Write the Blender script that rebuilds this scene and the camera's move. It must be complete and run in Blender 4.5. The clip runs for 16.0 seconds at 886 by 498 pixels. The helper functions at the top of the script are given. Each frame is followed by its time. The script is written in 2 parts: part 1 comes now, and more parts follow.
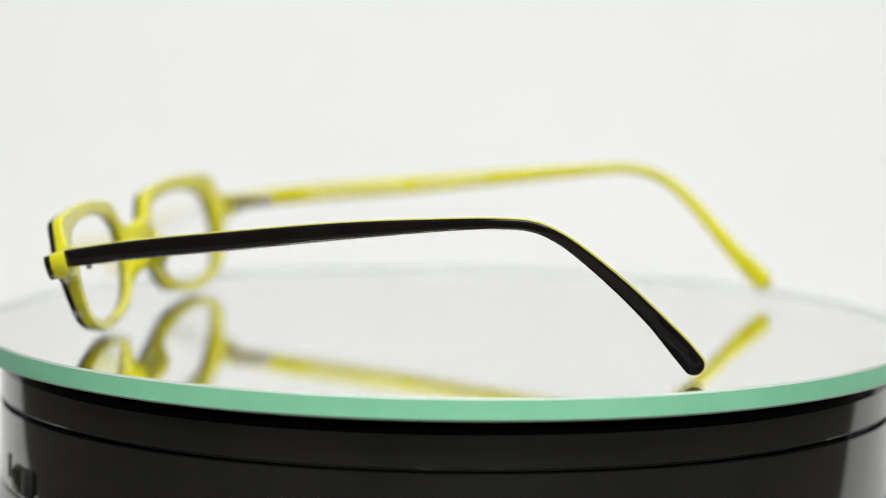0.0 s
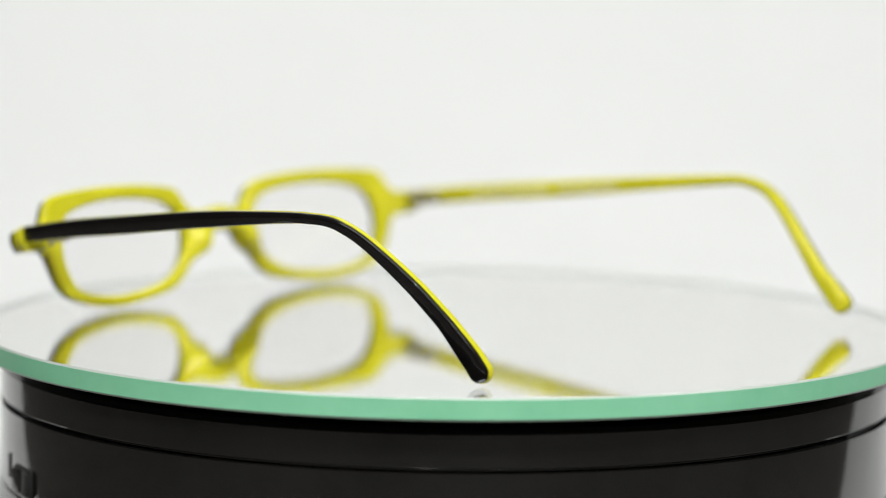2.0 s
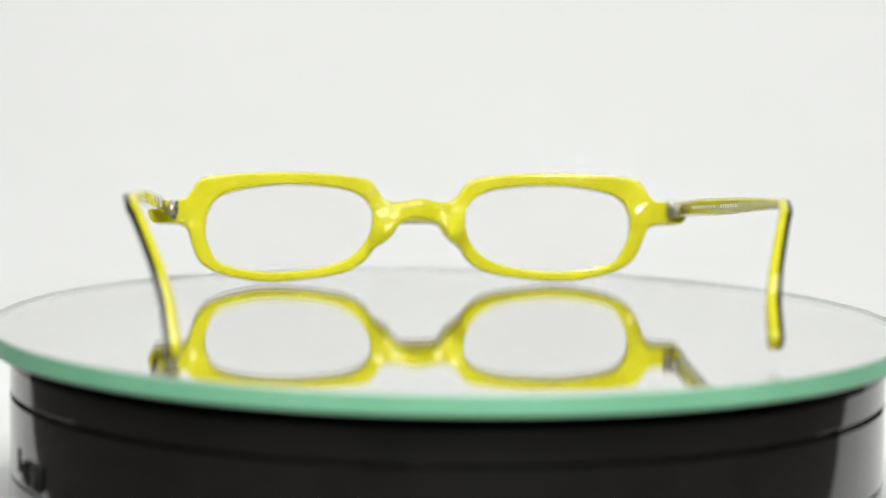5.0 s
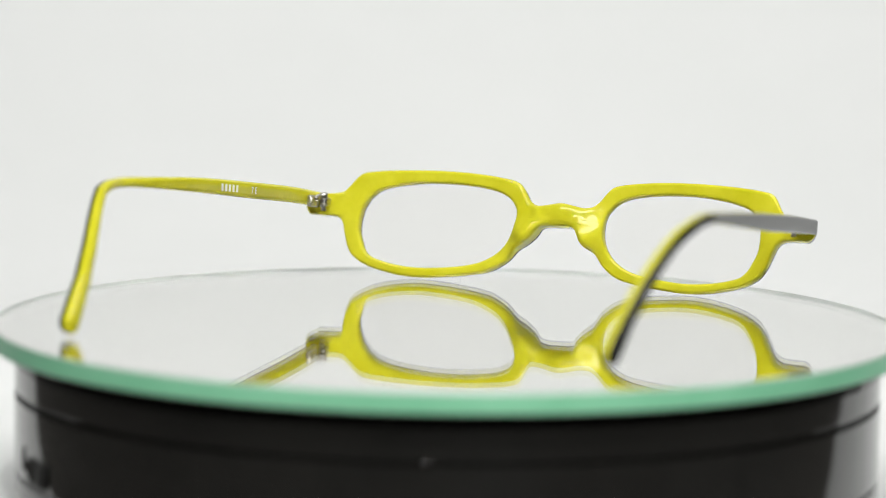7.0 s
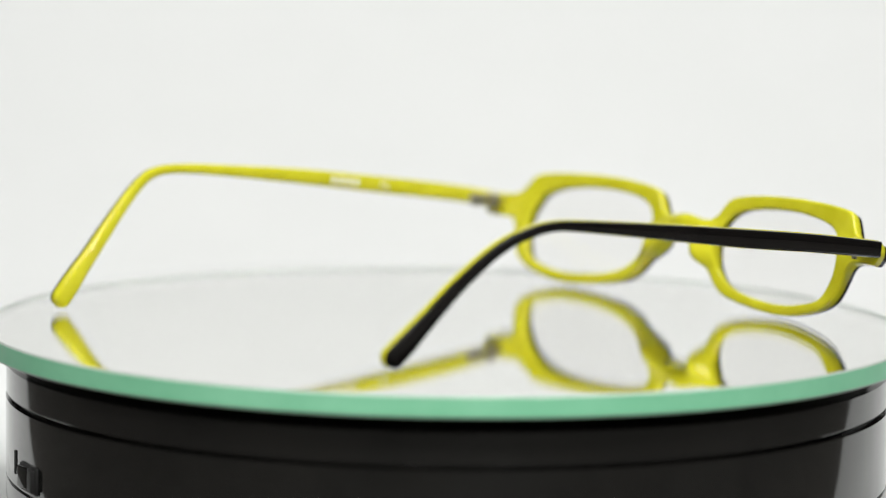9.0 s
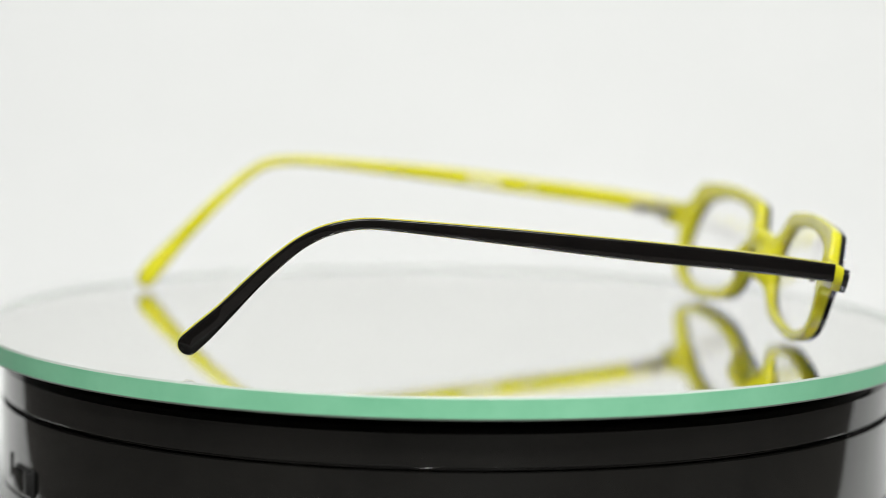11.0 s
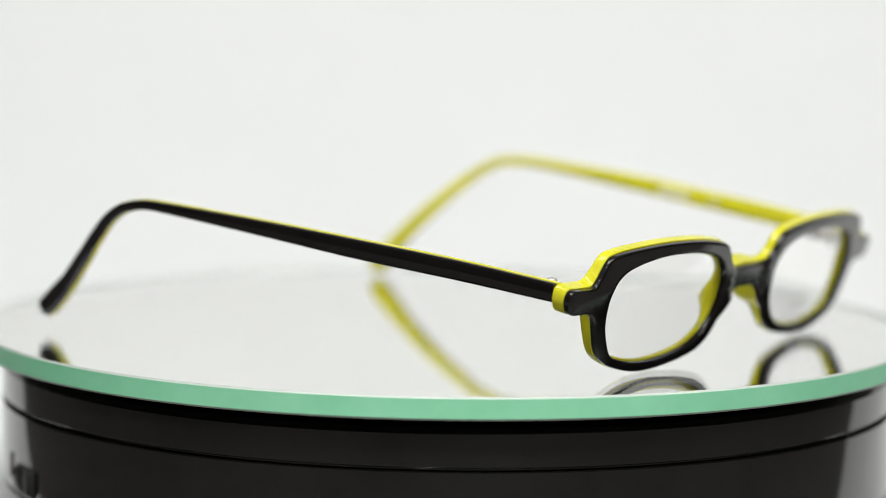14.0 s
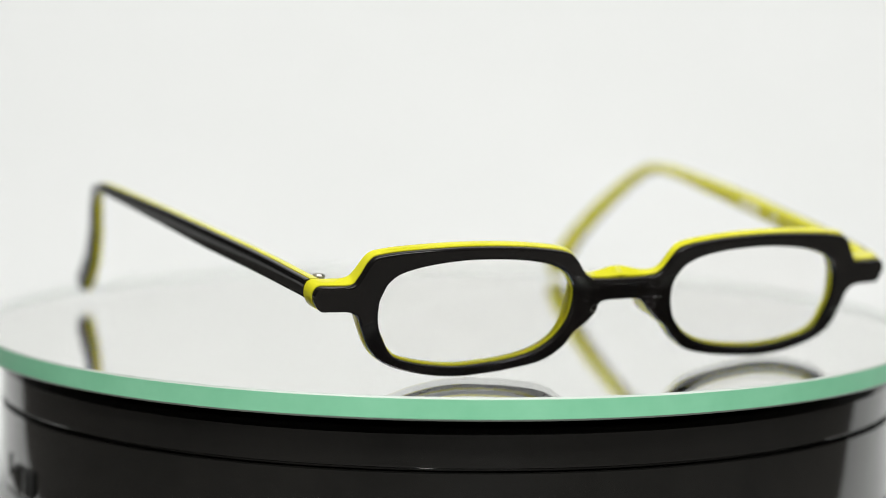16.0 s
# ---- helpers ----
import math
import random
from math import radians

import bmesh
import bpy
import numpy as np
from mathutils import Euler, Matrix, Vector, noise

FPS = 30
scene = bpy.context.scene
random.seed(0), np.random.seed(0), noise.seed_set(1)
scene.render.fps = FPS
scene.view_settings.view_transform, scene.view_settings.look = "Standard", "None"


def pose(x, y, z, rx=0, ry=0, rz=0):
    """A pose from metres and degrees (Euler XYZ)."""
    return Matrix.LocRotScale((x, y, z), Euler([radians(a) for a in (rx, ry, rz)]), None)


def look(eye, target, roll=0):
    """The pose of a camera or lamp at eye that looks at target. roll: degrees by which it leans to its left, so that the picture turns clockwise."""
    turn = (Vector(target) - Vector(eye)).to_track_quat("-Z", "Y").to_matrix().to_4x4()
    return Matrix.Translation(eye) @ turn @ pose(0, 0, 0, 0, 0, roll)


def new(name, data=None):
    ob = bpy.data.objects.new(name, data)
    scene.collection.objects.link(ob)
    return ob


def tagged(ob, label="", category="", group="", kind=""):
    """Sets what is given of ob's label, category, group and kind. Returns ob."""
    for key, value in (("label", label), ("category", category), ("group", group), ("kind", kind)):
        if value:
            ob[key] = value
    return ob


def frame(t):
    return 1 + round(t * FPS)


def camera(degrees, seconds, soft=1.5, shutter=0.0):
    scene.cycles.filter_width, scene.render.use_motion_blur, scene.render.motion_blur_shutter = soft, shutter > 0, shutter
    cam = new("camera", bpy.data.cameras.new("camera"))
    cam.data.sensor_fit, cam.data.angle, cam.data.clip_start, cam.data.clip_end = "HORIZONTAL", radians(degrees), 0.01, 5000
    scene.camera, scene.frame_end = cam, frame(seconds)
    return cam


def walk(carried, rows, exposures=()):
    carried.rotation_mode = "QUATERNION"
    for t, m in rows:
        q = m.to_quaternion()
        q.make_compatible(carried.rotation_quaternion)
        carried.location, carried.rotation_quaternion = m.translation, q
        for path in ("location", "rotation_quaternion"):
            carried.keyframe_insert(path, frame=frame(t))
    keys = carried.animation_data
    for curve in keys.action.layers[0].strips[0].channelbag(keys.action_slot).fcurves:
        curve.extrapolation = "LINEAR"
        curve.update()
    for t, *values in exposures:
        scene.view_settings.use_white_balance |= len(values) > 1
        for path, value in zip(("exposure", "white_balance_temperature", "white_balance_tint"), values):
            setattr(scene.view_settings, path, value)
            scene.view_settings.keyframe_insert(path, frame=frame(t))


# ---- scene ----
# ---- camera ----
cam = camera(16.83, 16.0, soft=0.75)
EYE, PITCH, YAW, ROLL = Vector((0.0, -0.6445, 0.0887)), -6.45, -0.123, 0.824
AIM = Vector((math.sin(radians(YAW)) * math.cos(radians(PITCH)), math.cos(radians(YAW)) * math.cos(radians(PITCH)), math.sin(radians(PITCH))))


def shot(back):
    """The camera's pose, drawn back along its line of sight by that many metres."""
    eye = EYE - AIM * back
    return look(eye, eye + AIM, ROLL)


# the lens breathes as it is focused: a small glide along the line of sight
walk(cam, [(t, shot(b)) for t, b in (
    (0.0, -0.0075), (1.5, -0.0068), (2.6, -0.0073), (2.9, 0.0004), (3.5, 0.0006), (4.2, 0.0014), (5.2, 0.0080), (6.3, 0.0130),
    (8.0, 0.0126), (8.4, 0.0012), (9.5, 0.0010), (10.0, -0.0026), (11.0, -0.0046), (12.5, -0.0054), (14.0, -0.0046),
    (15.1, -0.0042), (15.5, -0.0065), (16.0, -0.0062))],
     exposures=((0.0, 0.0), (4.2, 0.0), (6.3, -0.07), (8.0, -0.07), (8.4, 0.0), (16.0, 0.0)))
FOCUS = new("focus_point")
FOCUS.empty_display_size = 0.005
cam.data.dof.use_dof, cam.data.dof.focus_object, cam.data.dof.aperture_fstop, cam.data.dof.aperture_blades = True, FOCUS, 8.5, 0

# ---- light ----
world = bpy.data.worlds.new("studio_dark")
world.use_nodes = True
world.node_tree.nodes["Background"].inputs["Color"].default_value = (0.05, 0.05, 0.05, 1)
world.node_tree.nodes["Background"].inputs["Strength"].default_value = 0.2
scene.world = world


def area_lamp(name, eye, target, sx, sy, watts, colour=(1.0, 0.98, 0.94)):
    lamp = bpy.data.lights.new(name, "AREA")
    lamp.shape, lamp.size, lamp.size_y, lamp.energy, lamp.color = "RECTANGLE", sx, sy, watts, colour
    ob = new(name, lamp)
    ob.matrix_world = look(eye, target)
    return ob


WHITE = (0.99, 1.0, 0.965)
area_lamp("softbox_top", (0.02, -0.28, 1.02), (0.0, 0.80, 0.40), 0.9, 0.5, 10.5, WHITE)
area_lamp("led_panel", (-0.27, -0.40, 0.44), (0, 0, 0.02), 0.007, 0.02, 1.05, WHITE)
for x, y, z, side, watts in ((0.46, -0.26, 0.42, 0.006, 1.0), (0.10, -0.60, 0.34, 0.006, 1.0), (0.16, -0.50, 0.62, 0.007, 1.4), (-0.06, -0.50, 0.64, 0.007, 1.4)):
    area_lamp("led_lamp", (x, y, z), (0, 0, 0), side, side, watts, WHITE)

# ---- materials ----


def material(name, colour, rough=0.5, metal=0.0, **extra):
    m = bpy.data.materials.new(name)
    m.use_nodes = True
    b = m.node_tree.nodes["Principled BSDF"]
    b.inputs["Base Color"].default_value = (*colour, 1)
    b.inputs["Roughness"].default_value = rough
    b.inputs["Metallic"].default_value = metal
    for key, value in extra.items():
        b.inputs[key.replace("_", " ")].default_value = value
    return m


def mottle(m, scale, dark, light, rough=(0.1, 0.2), bump=0.0, fine=6.0):
    """Colour, gloss and relief that vary at two scales, in object space."""
    n, l = m.node_tree.nodes, m.node_tree.links
    b = n["Principled BSDF"]
    co = n.new("ShaderNodeTexCoord")
    big, small = n.new("ShaderNodeTexNoise"), n.new("ShaderNodeTexNoise")
    big.inputs["Scale"].default_value, small.inputs["Scale"].default_value = scale, scale * fine
    big.inputs["Detail"].default_value = small.inputs["Detail"].default_value = 4
    add = n.new("ShaderNodeMath")
    add.operation = "MULTIPLY_ADD"
    add.inputs[1].default_value = 0.35
    ramp = n.new("ShaderNodeValToRGB")
    ramp.color_ramp.elements[0].position, ramp.color_ramp.elements[1].position = 0.45, 0.95
    ramp.color_ramp.elements[0].color, ramp.color_ramp.elements[1].color = (*dark, 1), (*light, 1)
    gloss = n.new("ShaderNodeMapRange")
    gloss.inputs["From Min"].default_value, gloss.inputs["From Max"].default_value = 0.3, 0.7
    gloss.inputs["To Min"].default_value, gloss.inputs["To Max"].default_value = rough
    for noise_node in (big, small):
        l.new(co.outputs["Object"], noise_node.inputs["Vector"])
    l.new(small.outputs["Fac"], add.inputs[0])
    l.new(big.outputs["Fac"], add.inputs[2])
    l.new(add.outputs[0], ramp.inputs["Fac"])
    l.new(ramp.outputs["Color"], b.inputs["Base Color"])
    l.new(small.outputs["Fac"], gloss.inputs["Value"])
    l.new(gloss.outputs["Result"], b.inputs["Roughness"])
    if bump:
        bp = n.new("ShaderNodeBump")
        bp.inputs["Strength"].default_value, bp.inputs["Distance"].default_value = bump, 0.0002
        l.new(small.outputs["Fac"], bp.inputs["Height"])
        l.new(bp.outputs["Normal"], b.inputs["Normal"])
    return m


LIME = mottle(material("lime_acetate", (0.6, 0.58, 0.03), 0.15, IOR=1.48, Subsurface_Weight=0.15, Subsurface_Scale=0.0015), 90, (0.50, 0.470, 0.014), (0.63, 0.592, 0.034), (0.02, 0.05), 0.01)
LIME.node_tree.nodes["Principled BSDF"].inputs["Subsurface Radius"].default_value = (1.0, 0.9, 0.2)
BLACK = mottle(material("black_acetate", (0.01, 0.01, 0.01), 0.12, IOR=1.5), 120, (0.006, 0.0055, 0.0055), (0.010, 0.0085, 0.008), (0.02, 0.045), 0.004)
STEEL = mottle(material("hinge_steel", (0.6, 0.58, 0.54), 0.3, 1.0), 400, (0.35, 0.32, 0.28), (0.75, 0.73, 0.70), (0.2, 0.45), 0.2)
CLEAR = material("clear_lens", (0.997, 0.993, 0.988), 0.0, IOR=1.32, Transmission_Weight=1.0)
GLASS = material("plate_glass", (0.998, 1.0, 0.990), 0.0, IOR=1.12, Transmission_Weight=1.0)
SILVER = material("mirror_silvering", (0.99, 0.99, 0.985), 0.0, 1.0)
EDGE = mottle(material("ground_green_edge", (0.25, 0.62, 0.38), 0.45, IOR=1.5), 60, (0.23, 0.62, 0.38), (0.30, 0.71, 0.46), (0.35, 0.55), 0.1)
# pale colour stands in for the bright inner reflection at the plate's side
PALE = material("side_reflection_tone", (0.74, 0.80, 0.76), 0.6)
ARRIS = material("ground_arris", (0.45, 0.50, 0.46), 0.4)
GLOSS_BLACK = mottle(material("black_gloss_plastic", (0.012, 0.012, 0.012), 0.2, IOR=1.5), 40, (0.007, 0.007, 0.0066), (0.011, 0.0105, 0.0095), (0.06, 0.11), 0.01)
MATT_BLACK = mottle(material("black_matt_plastic", (0.01, 0.01, 0.01), 0.6), 80, (0.008, 0.008, 0.008), (0.02, 0.02, 0.02), (0.5, 0.7), 0.1)
PRINT = material("white_print", (0.85, 0.85, 0.75), 0.5)
PAPER = mottle(material("white_paper", (0.85, 0.85, 0.84), 0.8), 6, (0.83, 0.833, 0.836), (0.87, 0.87, 0.876), (0.7, 0.9), 0.05)
TABLE = mottle(material("dark_table", (0.03, 0.03, 0.03), 0.5), 8, (0.09, 0.085, 0.08), (0.14, 0.13, 0.12), (0.4, 0.6), 0.05)
ROOM = mottle(material("dark_room_paint", (0.08, 0.08, 0.08), 0.8), 2, (0.05, 0.05, 0.05), (0.07, 0.07, 0.07), (0.7, 0.9))

# ---- shape helpers ----


def mesh_of(name, bm, materials, smooth=35):
    me = bpy.data.meshes.new(name)
    bmesh.ops.recalc_face_normals(bm, faces=bm.faces[:])
    for e in bm.edges:
        e.smooth = not (len(e.link_faces) == 2 and e.calc_face_angle(0) > radians(smooth))
    for f in bm.faces:
        f.smooth = True
    bm.to_mesh(me)
    bm.free()
    for m in materials:
        me.materials.append(m)
    return me


def part(name, bm, mat, parent, label="", smooth=35):
    ob = new(name, mesh_of(name, bm, mat if isinstance(mat, (list, tuple)) else [mat], smooth))
    ob.parent = parent
    return tagged(ob, label) if label else ob


def spline(points, steps):
    """Smooth samples through control points (Catmull-Rom), open."""
    p = [np.array(q, float) for q in points]
    p = [2 * p[0] - p[1]] + p + [2 * p[-1] - p[-2]]
    out = []
    for i in range(1, len(p) - 2):
        for k in range(steps):
            t = k / steps
            out.append(0.5 * (2 * p[i] + (p[i + 1] - p[i - 1]) * t + (2 * p[i - 1] - 5 * p[i] + 4 * p[i + 1] - p[i + 2]) * t * t
                              + (3 * p[i] - p[i - 1] - 3 * p[i + 1] + p[i + 2]) * t ** 3))
    return out + [p[-2]]


def loft(bm, loops, closed=False, caps=True):
    """Skin rings of equal length; closed joins the last ring to the first."""
    rings = [[bm.verts.new(v) for v in loop] for loop in loops]
    n = len(rings[0])
    for a, b in zip(rings, rings[1:] + (rings[:1] if closed else [])):
        for i in range(n):
            bm.faces.new((a[i], a[(i + 1) % n], b[(i + 1) % n], b[i]))
    if caps and not closed:
        bm.faces.new(rings[0][::-1])
        bm.faces.new(rings[-1])
    return rings


def lathe(bm, profile, segments=96, mats=None):
    """Turn a profile of (radius, height) round the z axis; radius 0 closes it."""
    rings = []
    for r, z in profile:
        rings.append([bm.verts.new((0, 0, z))] if r == 0 else
                     [bm.verts.new((r * math.cos(2 * math.pi * i / segments), r * math.sin(2 * math.pi * i / segments), z)) for i in range(segments)])
    for k, (a, b) in enumerate(zip(rings, rings[1:])):
        for i in range(segments):
            j = (i + 1) % segments
            loop = [a[i % len(a)], a[j % len(a)], b[j % len(b)], b[i % len(b)]]
            f = bm.faces.new(list(dict.fromkeys(loop)))
            f.material_index = mats[k] if mats else 0


def block(bm, centre, size, bevel=0.0, turn=None):
    made = bmesh.ops.create_cube(bm, size=1.0, matrix=Matrix.Translation(centre) @ (turn or Matrix.Identity(4)) @ Matrix.Diagonal((*size, 1)))
    if bevel:
        edges = list({e for v in made["verts"] for e in v.link_edges})
        bmesh.ops.bevel(bm, geom=edges, offset=bevel, segments=3, profile=0.5, affect="EDGES")


def rod(bm, centre, radius, length, axis="z", bevel=0.0, segments=20):
    turn = {"z": Matrix.Identity(4), "x": pose(0, 0, 0, 0, 90, 0), "y": pose(0, 0, 0, 90, 0, 0)}[axis]
    made = bmesh.ops.create_cone(bm, cap_ends=True, segments=segments, radius1=radius, radius2=radius, depth=length, matrix=Matrix.Translation(centre) @ turn)
    if bevel:
        edges = [e for e in {e for v in made["verts"] for e in v.link_edges} if any(len(f.verts) > 4 for f in e.link_faces)]
        bmesh.ops.bevel(bm, geom=edges, offset=bevel, segments=2, profile=0.5, affect="EDGES")


# ---- the place: a white sweep and a dark room behind the camera ----
TABLE_Z = -0.040


def sweep():
    """A wide white paper roll that curves up behind, and a strip of the same paper under the turntable."""
    bm = bmesh.new()
    prof = [(0.22, TABLE_Z), (0.30, TABLE_Z)] + [(0.30 + 0.50 * math.sin(a), TABLE_Z + 0.50 - 0.50 * math.cos(a)) for a in np.linspace(0.06, math.pi / 2, 24)] + [(0.80, 1.0)]
    loft(bm, [[(x, y, z) for y, z in prof] + [(x, y + 0.0003, z - 0.0003) for y, z in prof[::-1]] for x in (-0.75, 0.75)])
    tagged(new("backdrop", mesh_of("backdrop", bm, [PAPER])), "seamless white paper sweep behind the turntable", "backdrop", kind="structure")
    bm = bmesh.new()
    # outline made up and mostly unseen: its flare sets the bright reflections on the base's sides
    loft(bm, [[(a, y, TABLE_Z + 0.0001), (b, y, TABLE_Z + 0.0001), (b, y, TABLE_Z + 0.0004), (a, y, TABLE_Z + 0.0004)] for a, b, y in
              ((-0.115, 0.13, -0.03), (-0.155, 0.20, 0.02), (-0.235, 0.30, 0.12), (-0.38, 0.45, 0.30))])
    tagged(new("backdrop_strip", mesh_of("backdrop_strip", bm, [PAPER])), "strip of white paper under the turntable", "backdrop", kind="structure")


def panel(name, centre, size, mat, label):
    bm = bmesh.new()
    block(bm, centre, size)
    tagged(new(name, mesh_of(name, bm, [mat])), label, "wall" if "wall" in name else name, kind="structure")


sweep()


def table():
    """A dark table top on four legs."""
    thing = tagged(new("table"), "dark grey table under the turntable and the white paper", "table")
    bm = bmesh.new()
    block(bm, (0, 0.20, TABLE_Z - 0.0154), (1.5, 1.0, 0.03), 0.003)
    part("tabletop", bm, TABLE, thing)
    for x in (-0.7, 0.7):
        for y in (-0.25, 0.65):
            bm = bmesh.new()
            block(bm, (x, y, (TABLE_Z - 0.0304 - 0.76) / 2), (0.05, 0.05, 0.76 + TABLE_Z - 0.0304), 0.003)
            part("leg", bm, TABLE, thing)


table()
panel("floor", (0, 0, -0.78), (5.0, 5.0, 0.04), ROOM, "dark floor of the studio room")
panel("ceiling", (0, 0, 2.02), (5.0, 5.0, 0.04), PAPER, "white ceiling of the studio room")
panel("wall_south", (0, -2.5, 0.62), (5.0, 0.04, 2.76), ROOM, "dark wall of the studio room")
panel("wall_north", (0, 2.5, 0.62), (5.0, 0.04, 2.76), ROOM, "dark wall of the studio room")
panel("wall_west", (-2.5, 0, 0.62), (0.04, 4.96, 2.76), ROOM, "dark wall of the studio room")
panel("wall_east", (2.5, 0, 0.62), (0.04, 4.96, 2.76), ROOM, "dark wall of the studio room")


# ---- turntable ----
def turntable():
    thing = tagged(new("turntable_base"), "round glossy black plastic turntable base with a grooved rim", "turntable")
    bm = bmesh.new()
    lathe(bm, [(0, -0.0060), (0.0925, -0.0060), (0.0945, -0.0066), (0.0952, -0.0078), (0.0952, -0.0137), (0.0949, -0.0142), (0.0936, -0.0144), (0.0936, -0.0149),
               (0.0953, -0.0151), (0.0953, -0.0312), (0.0947, -0.0314), (0.0947, -0.0318), (0.0953, -0.0320), (0.0953, -0.0362), (0.0945, -0.0385), (0.0930, -0.0392), (0, -0.0392)], 160)
    part("body", bm, GLOSS_BLACK, thing, smooth=25)
    bm = bmesh.new()
    rod(bm, (0, 0, -0.00533), 0.03, 0.00134)
    part("spindle_plate", bm, MATT_BLACK, thing)
    a = radians(206.7)
    turn = Matrix.Rotation(a, 4, "Z")
    bm = bmesh.new()
    block(bm, (0.0950 * math.cos(a), 0.0950 * math.sin(a), -0.0278), (0.0016, 0.0100, 0.0058), 0.0004, turn)
    sw = part("power_switch", bm, MATT_BLACK, thing, "small matt black rocker switch")
    for shift, tip, mat in ((-0.0023, 9, GLOSS_BLACK), (0.0023, -9, MATT_BLACK)):
        bm = bmesh.new()
        block(bm, (0.0957 * math.cos(a) - shift * math.sin(a), 0.0957 * math.sin(a) + shift * math.cos(a), -0.0278), (0.0012, 0.0044, 0.0046), 0.0003, turn @ pose(0, 0, 0, 0, 0, tip))
        part("rocker", bm, mat, sw)
    b = radians(200.4)
    bm = bmesh.new()
    block(bm, (0.0953 * math.cos(b), 0.0953 * math.sin(b), -0.0262), (0.0006, 0.0008, 0.0050), 0.0001, Matrix.Rotation(b, 4, "Z"))
    part("switch_mark", bm, MATT_BLACK, thing, "short upright black mark beside the switch")
    for k in range(4):
        b = radians(45 + 90 * k)
        bm = bmesh.new()
        rod(bm, (0.07 * math.cos(b), 0.07 * math.sin(b), -0.0396), 0.008, 0.0010)
        part("foot", bm, MATT_BLACK, thing)


def platter():
    """Back-silvered plate glass; its ground edge is a band of its own."""
    R, T, C, S = 0.1, 0.0045, 0.0004, 0.0021  # S: depth of the silvering
    thing = tagged(new("mirror_disc"), "round mirror glass disc with a ground green edge on the turntable", "mirror disc")
    bm = bmesh.new()
    lathe(bm, [(0, 0), (R - 0.0003, 0), (R - 0.0003, -S), (0, -S)], 256, [0, 2, 1])
    part("mirror_plate", bm, [GLASS, SILVER, PALE], thing, smooth=25)
    bm = bmesh.new()
    lathe(bm, [(0, -S - 0.00002), (R - 0.0003, -S - 0.00002), (R - 0.0003, -T), (0, -T)], 128)
    part("backing", bm, MATT_BLACK, thing, "dark backing under the silvering", smooth=25)
    bm = bmesh.new()
    lathe(bm, [(R - 0.00026, -0.00003), (R, -C), (R, -T + C), (R - 0.00026, -T + 0.00003), (R - 0.00026, -0.00003)], 256, [0, 1, 0, 1])
    part("ground_edge", bm, [ARRIS, EDGE], thing, "ground green glass edge", smooth=25)
    return thing


turntable()
DISC = platter()

# ---- eyeglasses ----
MM = 0.001
# half outline of the front, bridge underside to bridge top, and the lens opening beside it
OUTER = [(0, 14.15), (3, 14.1), (4.8, 13.55), (6.2, 11.55), (8.12, 9.66), (10.28, 8.15), (12.49, 5.37), (16.59, 2.81), (22.88, 1.52), (28.89, 0.85), (34.52, 0.55), (40.65, 1.05), (47.3, 2.65),
         (51.29, 4.69), (53.2, 7.04), (54.5, 10.21), (55.5, 12.77), (57.3, 14), (60.9, 14.3), (63.1, 14.51), (64.3, 16.76), (63.4, 18.8), (60.4, 18.91), (56.9, 19.01), (55.5, 20.34), (53.3, 23.8),
         (50.47, 24.8), (43.72, 25.4), (34.52, 25.7), (25.32, 25.5), (18.16, 24.9), (12.94, 24), (10.9, 22.48), (9, 19.93), (7, 18.6), (3.5, 18.25), (0, 18.25)]
INNER = [(11, 14.82), (11.05, 14.19), (11.15, 13.14), (11.5, 11.66), (12.1, 10.19), (13.11, 8.61), (15.32, 6.4), (18.83, 4.5), (23.35, 3.35), (28.36, 2.72), (34.39, 2.4), (40.61, 2.93), (46.43, 4.29),
         (48.84, 5.87), (50.15, 8.08), (51.25, 10.61), (51.55, 12.5), (51.6, 13.56), (51.55, 14.29), (51.5, 14.92), (51.45, 15.66), (51.25, 16.4), (50.95, 17.14), (50.55, 17.98), (49.95, 19.13), (48.14, 20.71),
         (45.33, 21.77), (40.61, 22.71), (33.58, 23.34), (25.05, 23.13), (18.53, 22.29), (15.02, 21.13), (13.11, 19.87), (11.7, 18.08), (11.2, 16.92), (11.05, 16.08), (11, 15.45)]
DROP = 0.5  # the whole frame settles onto the disc


def bump(x, z, cx, cz, wx, wz):
    return math.exp(-((x - cx) / wx) ** 2 - ((z - cz) / wz) ** 2)


def step(a, b, x):
    t = min(max((x - a) / (b - a), 0), 1)
    return t * t * (3 - 2 * t)


def face_y(x, z):
    """The front face: gently curved across, leaning, a little askew, set back at the bridge."""
    return 75.1 - 0.0011 * x * x + 0.0208 * x - 0.268 * (24 - z) - 0.00103 * x * (z - 14) - 0.7 * step(7.6, 6.2, abs(x)) * step(12, 13.5, z)


def skew(z):
    """The worn front sits a little off the middle, more so at its foot."""
    return -0.79 + 0.055 * (z - 15)


def back_y(x, z, depth):
    """The back face: thicker at the nose pads and at the end pieces."""
    face, side, x = face_y(x, z), math.copysign(1, x), abs(x)
    return face - depth - 4.0 * bump(x, z, 7.6, 11.8, 3.9, 4.4) - 0.7 * bump(x, z, 53, 15, 4.5, 5.5) - 1.9 * bump(x, z, 0, 16.5, 4.2, 5) + (-0.1 if side > 0 else -1.3) * step(56, 59.5, x)


def outward(points, flip):
    """Unit normals of an open outline, level with the mirror line at its ends."""
    out = []
    for k in range(len(points)):
        t = points[min(k + 1, len(points) - 1)] - points[max(k - 1, 0)]
        n = np.array([t[1], -t[0]]) * flip
        out.append(n / np.linalg.norm(n))
    return out


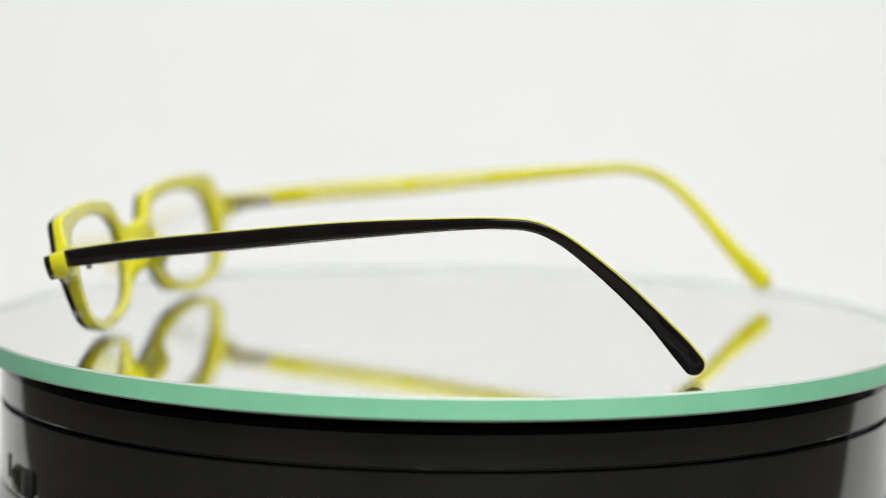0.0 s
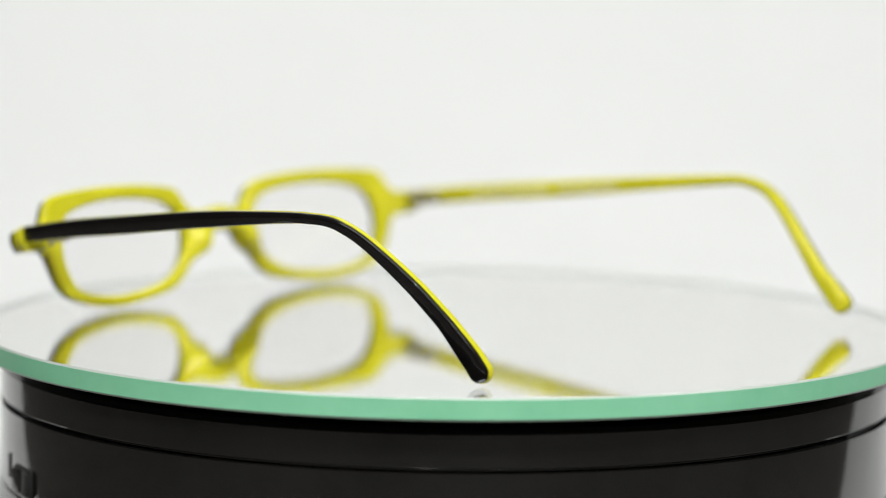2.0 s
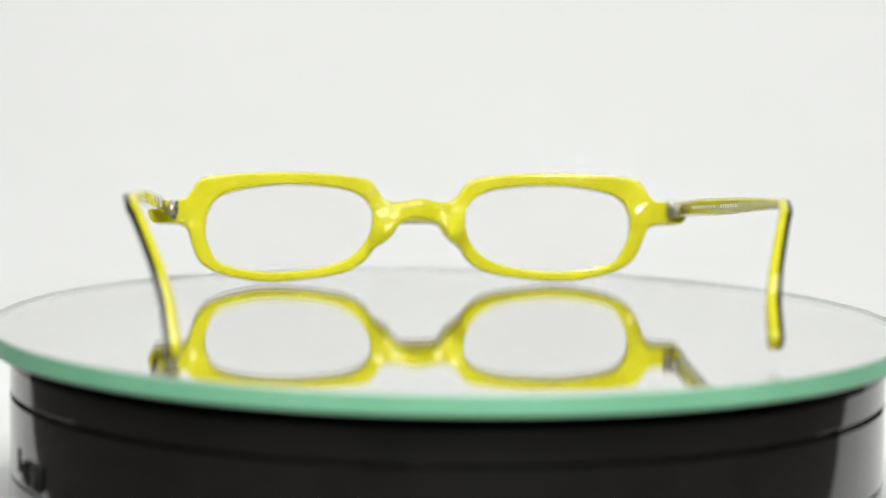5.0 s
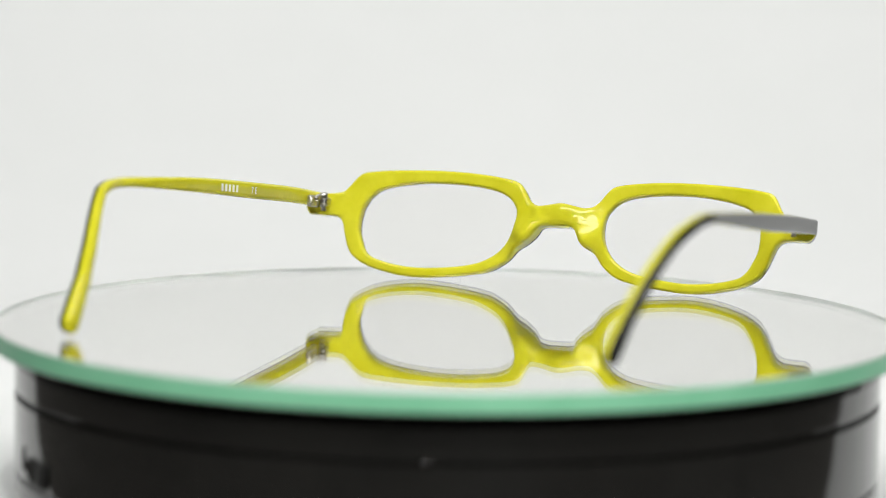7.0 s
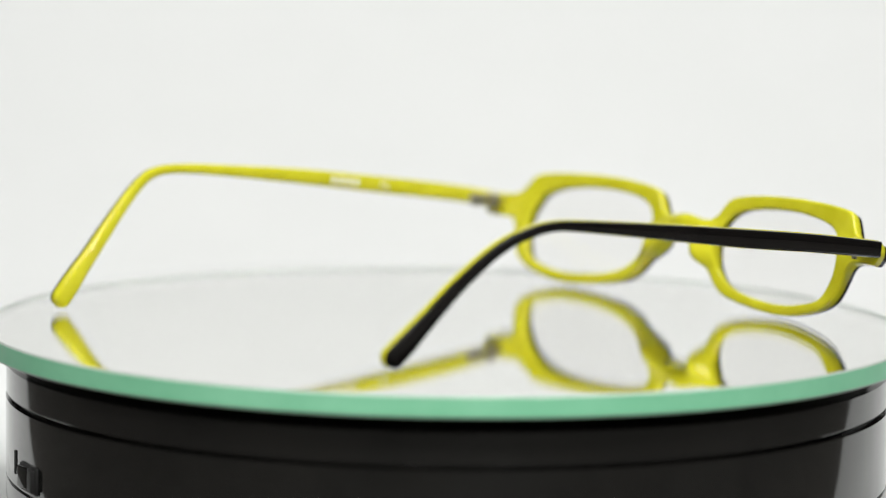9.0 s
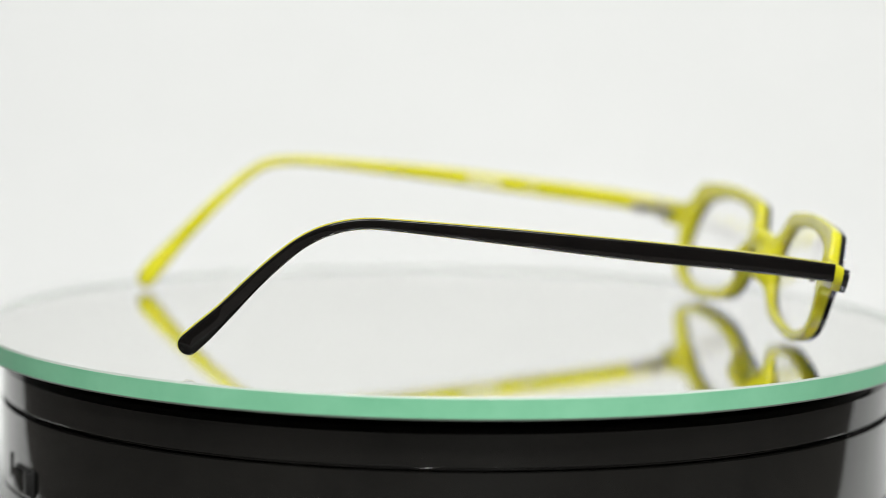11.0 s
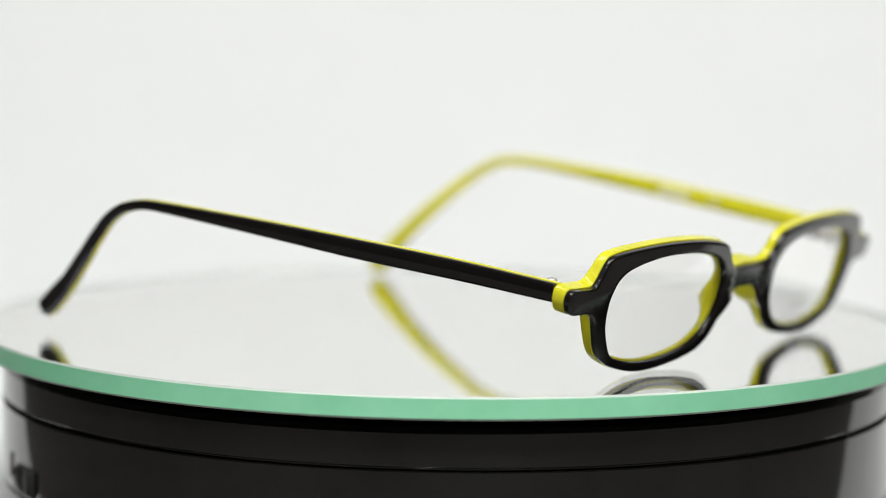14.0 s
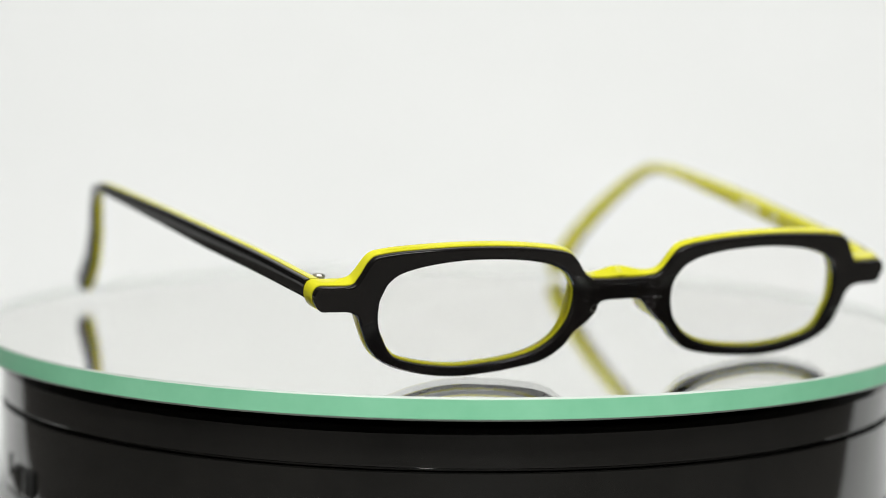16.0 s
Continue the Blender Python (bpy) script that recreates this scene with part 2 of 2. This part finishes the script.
def front_layer(bm, front, back, b_front, b_back, grow=0.0, lift=0.0, lip=0.0):
    """The rim, end pieces and bridge between two depths, rounded along its edges; lift raises its upper side."""
    out, inn = spline(OUTER, 4), spline(INNER, 4)
    no, ni = outward(out, 1), outward(inn, -1)
    no[0], no[-1] = np.array([0.0, -1.0]), np.array([0.0, 1.0])
    out = [o + n * grow for o, n in zip(out, no)]
    inn = [i + n * lip for i, n in zip(inn, ni)]
    saddle = 1.0 if b_back > 0.4 else 0.0  # the bridge is filed rounder at the back
    r_end = max(b_front, b_back + saddle)
    top, low = out[-1] - no[-1] * r_end, out[0] - no[0] * r_end
    for k in range(6):
        out.append(top + (low - top) * k / 5)
        no.append(np.array([-1.0, 0.0]))
        inn.append(inn[36 * 4] + (inn[0] - inn[36 * 4]) * (k + 1) / 7)
        ni.append(np.array([1.0, 0.0]))
    arc = [radians(q) for q in (0, 22.5, 45, 67.5, 90)]
    for side in (1, -1):
        loops = []
        for k, (o, i, a, b) in enumerate(zip(out, inn, no, ni)):
            seam = k > 36 * 4
            ring = []
            for r, where in ((b_front, 1), (b_back, -1)):
                rin = [(i - b * r * (1 - math.cos(q)), r * (1 - math.sin(q))) for q in arc]
                ro = r * (1 - 0.75 * step(57, 60, o[0])) + (saddle * math.exp(-(o[0] / 8.5) ** 2) if where < 0 else 0)
                rout = [(o, 0) if seam else (o - a * ro * (1 - math.cos(q)), ro * (1 - math.sin(q))) for q in arc]
                row = rin + [(rin[-1][0] + (rout[-1][0] - rin[-1][0]) * m / 7, 0) for m in range(1, 7)] + rout[::-1]
                pts = []
                for m, ((x, z), q) in enumerate(row):
                    y = face_y(side * x, z) - front - q if where > 0 else (back_y(side * x, z, back) if b_back > 0.5 else face_y(side * x, z) - back) + q
                    # the lime body flares out towards its back
                    flare = lift * (1.0 if where < 0 else 0.25) * (0.25 + 0.75 * step(2, 13, m))
                    rise = flare * (0.058 * z - 0.1 + 5.0 * math.exp(-(x / 5) ** 2) * step(15, 18, z))
                    end = step(55.5, 59.5, x) if lift and where < 0 else 0  # the end pieces stand higher and longer at the back
                    rise += 0.3 * end * step(16.5, 18.5, z)
                    if lift and where < 0:  # a soft ramp from the end piece up to the rim
                        rise += 0.6 * math.exp(-((x - 56.3) / 1.7) ** 2) * step(16.5, 18.5, z) * step(2, 13, m)
                    x += 0.6 * end * step(60, 63, x)
                    back_up = 0.26 * min(face_y(side * x, z) - y, 3.4)  # the thickness lies square to the leaning face
                    pts.append(((side * x * (1 + 0.008 * flare) + skew(z)) * MM, y * MM, (z + rise + back_up - DROP) * MM))
                ring += pts if where > 0 else pts[::-1]
            loops.append(ring)
        loft(bm, loops, closed=True)
    bmesh.ops.remove_doubles(bm, verts=bm.verts[:], dist=2e-6)
    inside = [f for f in bm.faces if all(abs(v.co.x) < 1e-7 for v in f.verts)]
    bmesh.ops.delete(bm, geom=inside, context="FACES")


def lens_mesh(bm, side):
    inn = spline(INNER, 3)
    mid = np.mean(inn, axis=0)
    for depth, flip in ((1.3, 1), (2.5, -1)):
        rings = []
        for k in range(1, 7):
            rings.append([bm.verts.new(((side * x + skew(z)) * MM, (face_y(side * x, z) - depth + 0.25 * (1 - (k / 6) ** 2)) * MM, (z + 0.26 * depth - DROP) * MM)) for x, z in [mid + (q - mid) * (k / 6) * 1.035 for q in inn]])
        c = bm.verts.new(((side * mid[0] + skew(mid[1])) * MM, (face_y(side * mid[0], mid[1]) - depth + 0.25) * MM, (mid[1] + 0.26 * depth - DROP) * MM))
        n = len(inn)
        for i in range(n):
            bm.faces.new((c, rings[0][i], rings[0][(i + 1) % n]))
            for a, b in zip(rings, rings[1:]):
                bm.faces.new((a[i], b[i], b[(i + 1) % n], a[(i + 1) % n]))
        if flip == 1:
            rim = rings[-1]
        else:
            for i in range(n):
                bm.faces.new((rim[i], rim[(i + 1) % n], rings[-1][(i + 1) % n], rings[-1][i]))


# side view of each temple: y, z of its middle line and half its height
TEMPLE_L = [(66.8, 17.75, 1.7), (50, 20.6, 1.85), (30, 23.25, 1.85), (7, 26.2, 1.65), (-15, 28.45, 1.15), (-25, 29.1, 1.0), (-31.5, 28.7, 1.0), (-36.5, 26.5, 1.05),
            (-42, 22.3, 1.2), (-48, 16.9, 1.4), (-54, 10.9, 1.6), (-58.5, 6.0, 2.0), (-61.4, 2.6, 2.05)]
TEMPLE_R = [(66.8, 18.1, 1.8), (46.5, 20.7, 1.9), (24, 23.15, 1.9), (1.7, 25.75, 1.55), (-21, 28.2, 1.1), (-28, 28.55, 1.0), (-34, 27.4, 1.05), (-39, 24.9, 1.15),
            (-43.5, 21.2, 1.25), (-48.5, 16.3, 1.4), (-53.5, 11.0, 1.65), (-57.5, 7.2, 2.0), (-60.4, 4.6, 2.1)]


def temple_x(y, side=1):
    """The outer face's distance from the middle: bowed out to the bend, drawn in behind it, one temple wider than the other."""
    wider = float(np.interp(y, [-62, -56, -48, -34, -5], [0.2, 0.6, 1.0, 1.3, 0.0])) if side < 0 else 0.0
    return wider + float(np.interp(y, [-64, -60, -54, -48, -40, -34, -26, 0, 66], [61.9, 61.9, 62.5, 64.0, 66.8, 68.8, 69.9, 68.4, 64.5]))


def temple_layer(bm, path, side, near, far, b_near, b_far, start, extra=0.0):
    """A strip of the temple between two depths from its outer face."""
    rows = spline(path, 8)
    slope = (path[0][1] - path[1][1]) / (path[0][0] - path[1][0])
    first = np.array([start, path[0][1] + slope * (start - path[0][0]), path[0][2]])
    rows = [r + np.array([0, 0, extra]) for r in [first] + [r for r in rows if r[0] < start - 0.4]]
    loops = []
    n = len(rows)
    length = np.concatenate([[0], np.cumsum([np.linalg.norm(b[:2] - a[:2]) for a, b in zip(rows, rows[1:])])])
    # round the tip: extra sections close it
    tip = rows[-1]
    dirn = (rows[-1][:2] - rows[-2][:2]) / np.linalg.norm(rows[-1][:2] - rows[-2][:2])
    ends = [np.array([*(tip[:2] + dirn * tip[2] * math.sin(a)), tip[2] * math.cos(a)]) for a in np.linspace(0.2, 1.52, 8)]
    sec = list(rows) + ends
    for k, (y, z, h) in enumerate(sec):
        a, b = sec[max(k - 1, 0)][:2], sec[min(k + 1, len(sec) - 1)][:2]
        t = (b - a) / np.linalg.norm(b - a)
        if k >= n:
            t = dirn
        nrm = np.array([t[1], -t[0]]) if -t[0] > 0 else np.array([-t[1], t[0]])
        x0 = temple_x(y, side)
        thin = float(np.interp(y, [-62, -40, -10, 40, 63], [0.95, 0.85, 0.85, 1.0, 1.05]))
        d0, d1 = near * thin, far * thin
        if k >= n:
            close = math.sqrt(max(h, 0.05) / tip[2])
            d0, d1 = 1.7 * thin + (d0 - 1.7 * thin) * close, 1.7 * thin + (d1 - 1.7 * thin) * close
        ring = []
        for (sx, sz, r) in ((d0, 1, b_near), (d1, 1, b_far), (d1, -1, b_far), (d0, -1, b_near)):
            r = min(r, (d1 - d0) * 0.48, h * 0.9)
            cx, cz = (sx + r if sx == d0 else sx - r), sz * (h - r)
            start_a = {(True, 1): 180, (False, 1): 90, (False, -1): 0, (True, -1): 270}[(sx == d0, sz)]
            for q in (0, 22.5, 45, 67.5, 90):
                ang = radians(start_a - q)
                px, pz = cx + r * math.cos(ang), cz + r * math.sin(ang)
                ring.append((side * (x0 - px) * MM, (y + nrm[0] * pz) * MM, (z + nrm[1] * pz) * MM))
        loops.append(ring)
    loft(bm, loops)


def lettering(name, words, size, m, parent, mat):
    """Built-in font turned into a mesh."""
    cu = bpy.data.curves.new(name, "FONT")
    cu.body, cu.size, cu.extrude = words, size, 0.00003
    tmp = new(name, cu)
    me = bpy.data.meshes.new_from_object(tmp.evaluated_get(bpy.context.evaluated_depsgraph_get()))
    bpy.data.objects.remove(tmp)
    ob = new(name, me)
    me.materials.clear()
    me.materials.append(mat)
    ob.parent, ob.matrix_basis = parent, m
    return ob


def hinge(parent, side, path, shift):
    """A three-knuckle hinge: a ragged plate in the temple, a leaf in the end piece, a domed screw."""
    z0 = path[0][1] + (1.15 if side < 0 else 0.75)
    x = temple_x(63.3) - 4.9
    bm = bmesh.new()
    block(bm, (side * (x + 0.9) * MM, (60.0 + shift) * MM, (z0 - 0.2) * MM), (1.2 * MM, 4.8 * MM, 2.9 * MM), 0.5 * MM, pose(0, 0, 0, -7, 0, 0))
    block(bm, (side * (x + 0.4) * MM, (61.4 + shift) * MM, (z0 + 0.5) * MM), (1.2 * MM, 2.6 * MM, 1.3 * MM), 0.4 * MM, pose(0, 0, 0, 12, 0, 0))
    block(bm, (side * (x + 0.5) * MM, (58.4 + shift) * MM, (z0 + 0.1) * MM), (0.9 * MM, 1.6 * MM, 1.5 * MM), 0.4 * MM, pose(0, 0, 0, -20, 0, 0))
    h = part("hinge", bm, STEEL, parent, "worn steel hinge let into the acetate")
    for k in range(3):
        bm = bmesh.new()
        rod(bm, (side * x * MM, (64.2 + shift) * MM, (z0 - 1.3 + 1.1 * k) * MM), (1.0 if k != 1 else 1.15) * MM, 1.0 * MM, bevel=0.15 * MM)
        part("knuckle", bm, STEEL, h)
    bm = bmesh.new()
    block(bm, (side * (x + 0.2) * MM, (65.9 + shift) * MM, (z0 - 0.7) * MM), (1.4 * MM, 3.2 * MM, 2.0 * MM), 0.5 * MM, pose(0, 0, 0, -10, 0, 0))
    part("leaf", bm, STEEL, h)
    bm = bmesh.new()
    lathe(bm, [(0, 0.6 * MM), (0.55 * MM, 0.53 * MM), (0.95 * MM, 0.32 * MM), (1.15 * MM, 0.02 * MM), (1.15 * MM, -0.2 * MM), (0.6 * MM, -0.3 * MM), (0.6 * MM, -4 * MM), (0, -4 * MM)], 24)
    bmesh.ops.translate(bm, verts=bm.verts[:], vec=(side * x * MM, (64.2 + shift) * MM, (z0 + 1.1) * MM))
    part("screw", bm, STEEL, h)


def eyeglasses():
    thing = tagged(new("eyeglasses"), "lime and black laminated acetate eyeglasses, temples open, on the mirror disc", "eyeglasses")
    bm = bmesh.new()
    front_layer(bm, 1.25, 3.2, 0.12, 0.7, 0.12, 0.25, 0.3)
    rim = part("front_frame", bm, LIME, thing, "lime acetate back of the frame front")
    bm = bmesh.new()
    front_layer(bm, 0.0, 1.25, 0.45, 0.1)
    part("front_layer", bm, BLACK, rim, "glossy black acetate layer on the front")
    for side in (1, -1):
        bm = bmesh.new()
        lens_mesh(bm, side)
        part("lens", bm, CLEAR, thing, "clear demonstration lens")
    for side, path, butt in ((-1, TEMPLE_L, 63.5), (1, TEMPLE_R, 66.7)):
        bm = bmesh.new()
        temple_layer(bm, path, side, 1.25, 3.4, 0.12, 1.0, butt, 0.12)
        arm = part("temple", bm, LIME, thing, "lime acetate inner side of the temple")
        bm = bmesh.new()
        temple_layer(bm, path, side, 0.0, 1.25, 0.7, 0.1, butt)
        part("outer_layer", bm, BLACK, arm, "glossy black outer layer of the temple")
        hinge(arm, side, path, butt - 67.5)
        prints(arm, side, path)
    return thing


def prints(arm, side, path):
    """White print on the inner side: plain bars, and a short code on one temple."""
    def mid(y):
        rows = path[::-1]
        return float(np.interp(y, [r[0] for r in rows], [r[1] for r in rows]))

    def inner(y):
        return temple_x(y, side) - 3.4 * float(np.interp(y, [-62, -40, -10, 40, 63], [0.95, 0.85, 0.85, 1.0, 1.05])) - 0.03
    spans = [(14.6 + 1.65 * k, 0.95) for k in range(5)] if side < 0 else [(6.0 + 1.5 * k, 1.0) for k in range(11)] + [(25.5 + 1.5 * k, 1.0) for k in range(15)]
    for y, w in spans:
        bm = bmesh.new()
        slope = math.degrees(math.atan2(mid(y + 3) - mid(y - 3), 6))
        tall = 1.7 if side < 0 else 0.8
        block(bm, (side * inner(y + w / 2) * MM, (y + w / 2) * MM, mid(y + w / 2) * MM), (0.06 * MM, w * MM, tall * MM), 0, pose(0, 0, 0, slope, 0, 0))
        part("print_bar", bm, PRINT, arm)
    if side < 0:
        for letter, y in (("7", 27.9), ("E", 29.5)):
            m = Matrix(((0, 0, 1, side * (inner(y + 0.7) - 0.06) * MM), (1, 0, 0, y * MM), (0, 1, 0, (mid(y) - 0.85) * MM), (0, 0, 0, 1))) @ pose(0, 0, 0, 0, 3, -7)
            lettering("print_code", letter, 2.4 * MM, m, arm, PRINT)


GLASSES = eyeglasses()


# ---- what moves ----
def motions():
    times = [k * 0.25 for k in range(65)]
    angle = [111.03 - 14.401 * t for t in times]
    walk(DISC, [(t, pose(0, 0, 0, 0, 0, a)) for t, a in zip(times, angle)])
    walk(GLASSES, [(t, pose(0, 0, 0, 0, 0, a - 33.45)) for t, a in zip(times, angle)])
    walk(FOCUS, [(t, Matrix.Translation(EYE + AIM * d)) for t, d in (
        (0.0, 0.578), (2.6, 0.585), (2.9, 0.637), (3.5, 0.642), (4.2, 0.650), (5.2, 0.680), (6.3, 0.705), (8.0, 0.700), (8.4, 0.630), (9.5, 0.620), (10.0, 0.600), (11.0, 0.578), (12.5, 0.572),
        (14.0, 0.568), (16.0, 0.561))])


motions()
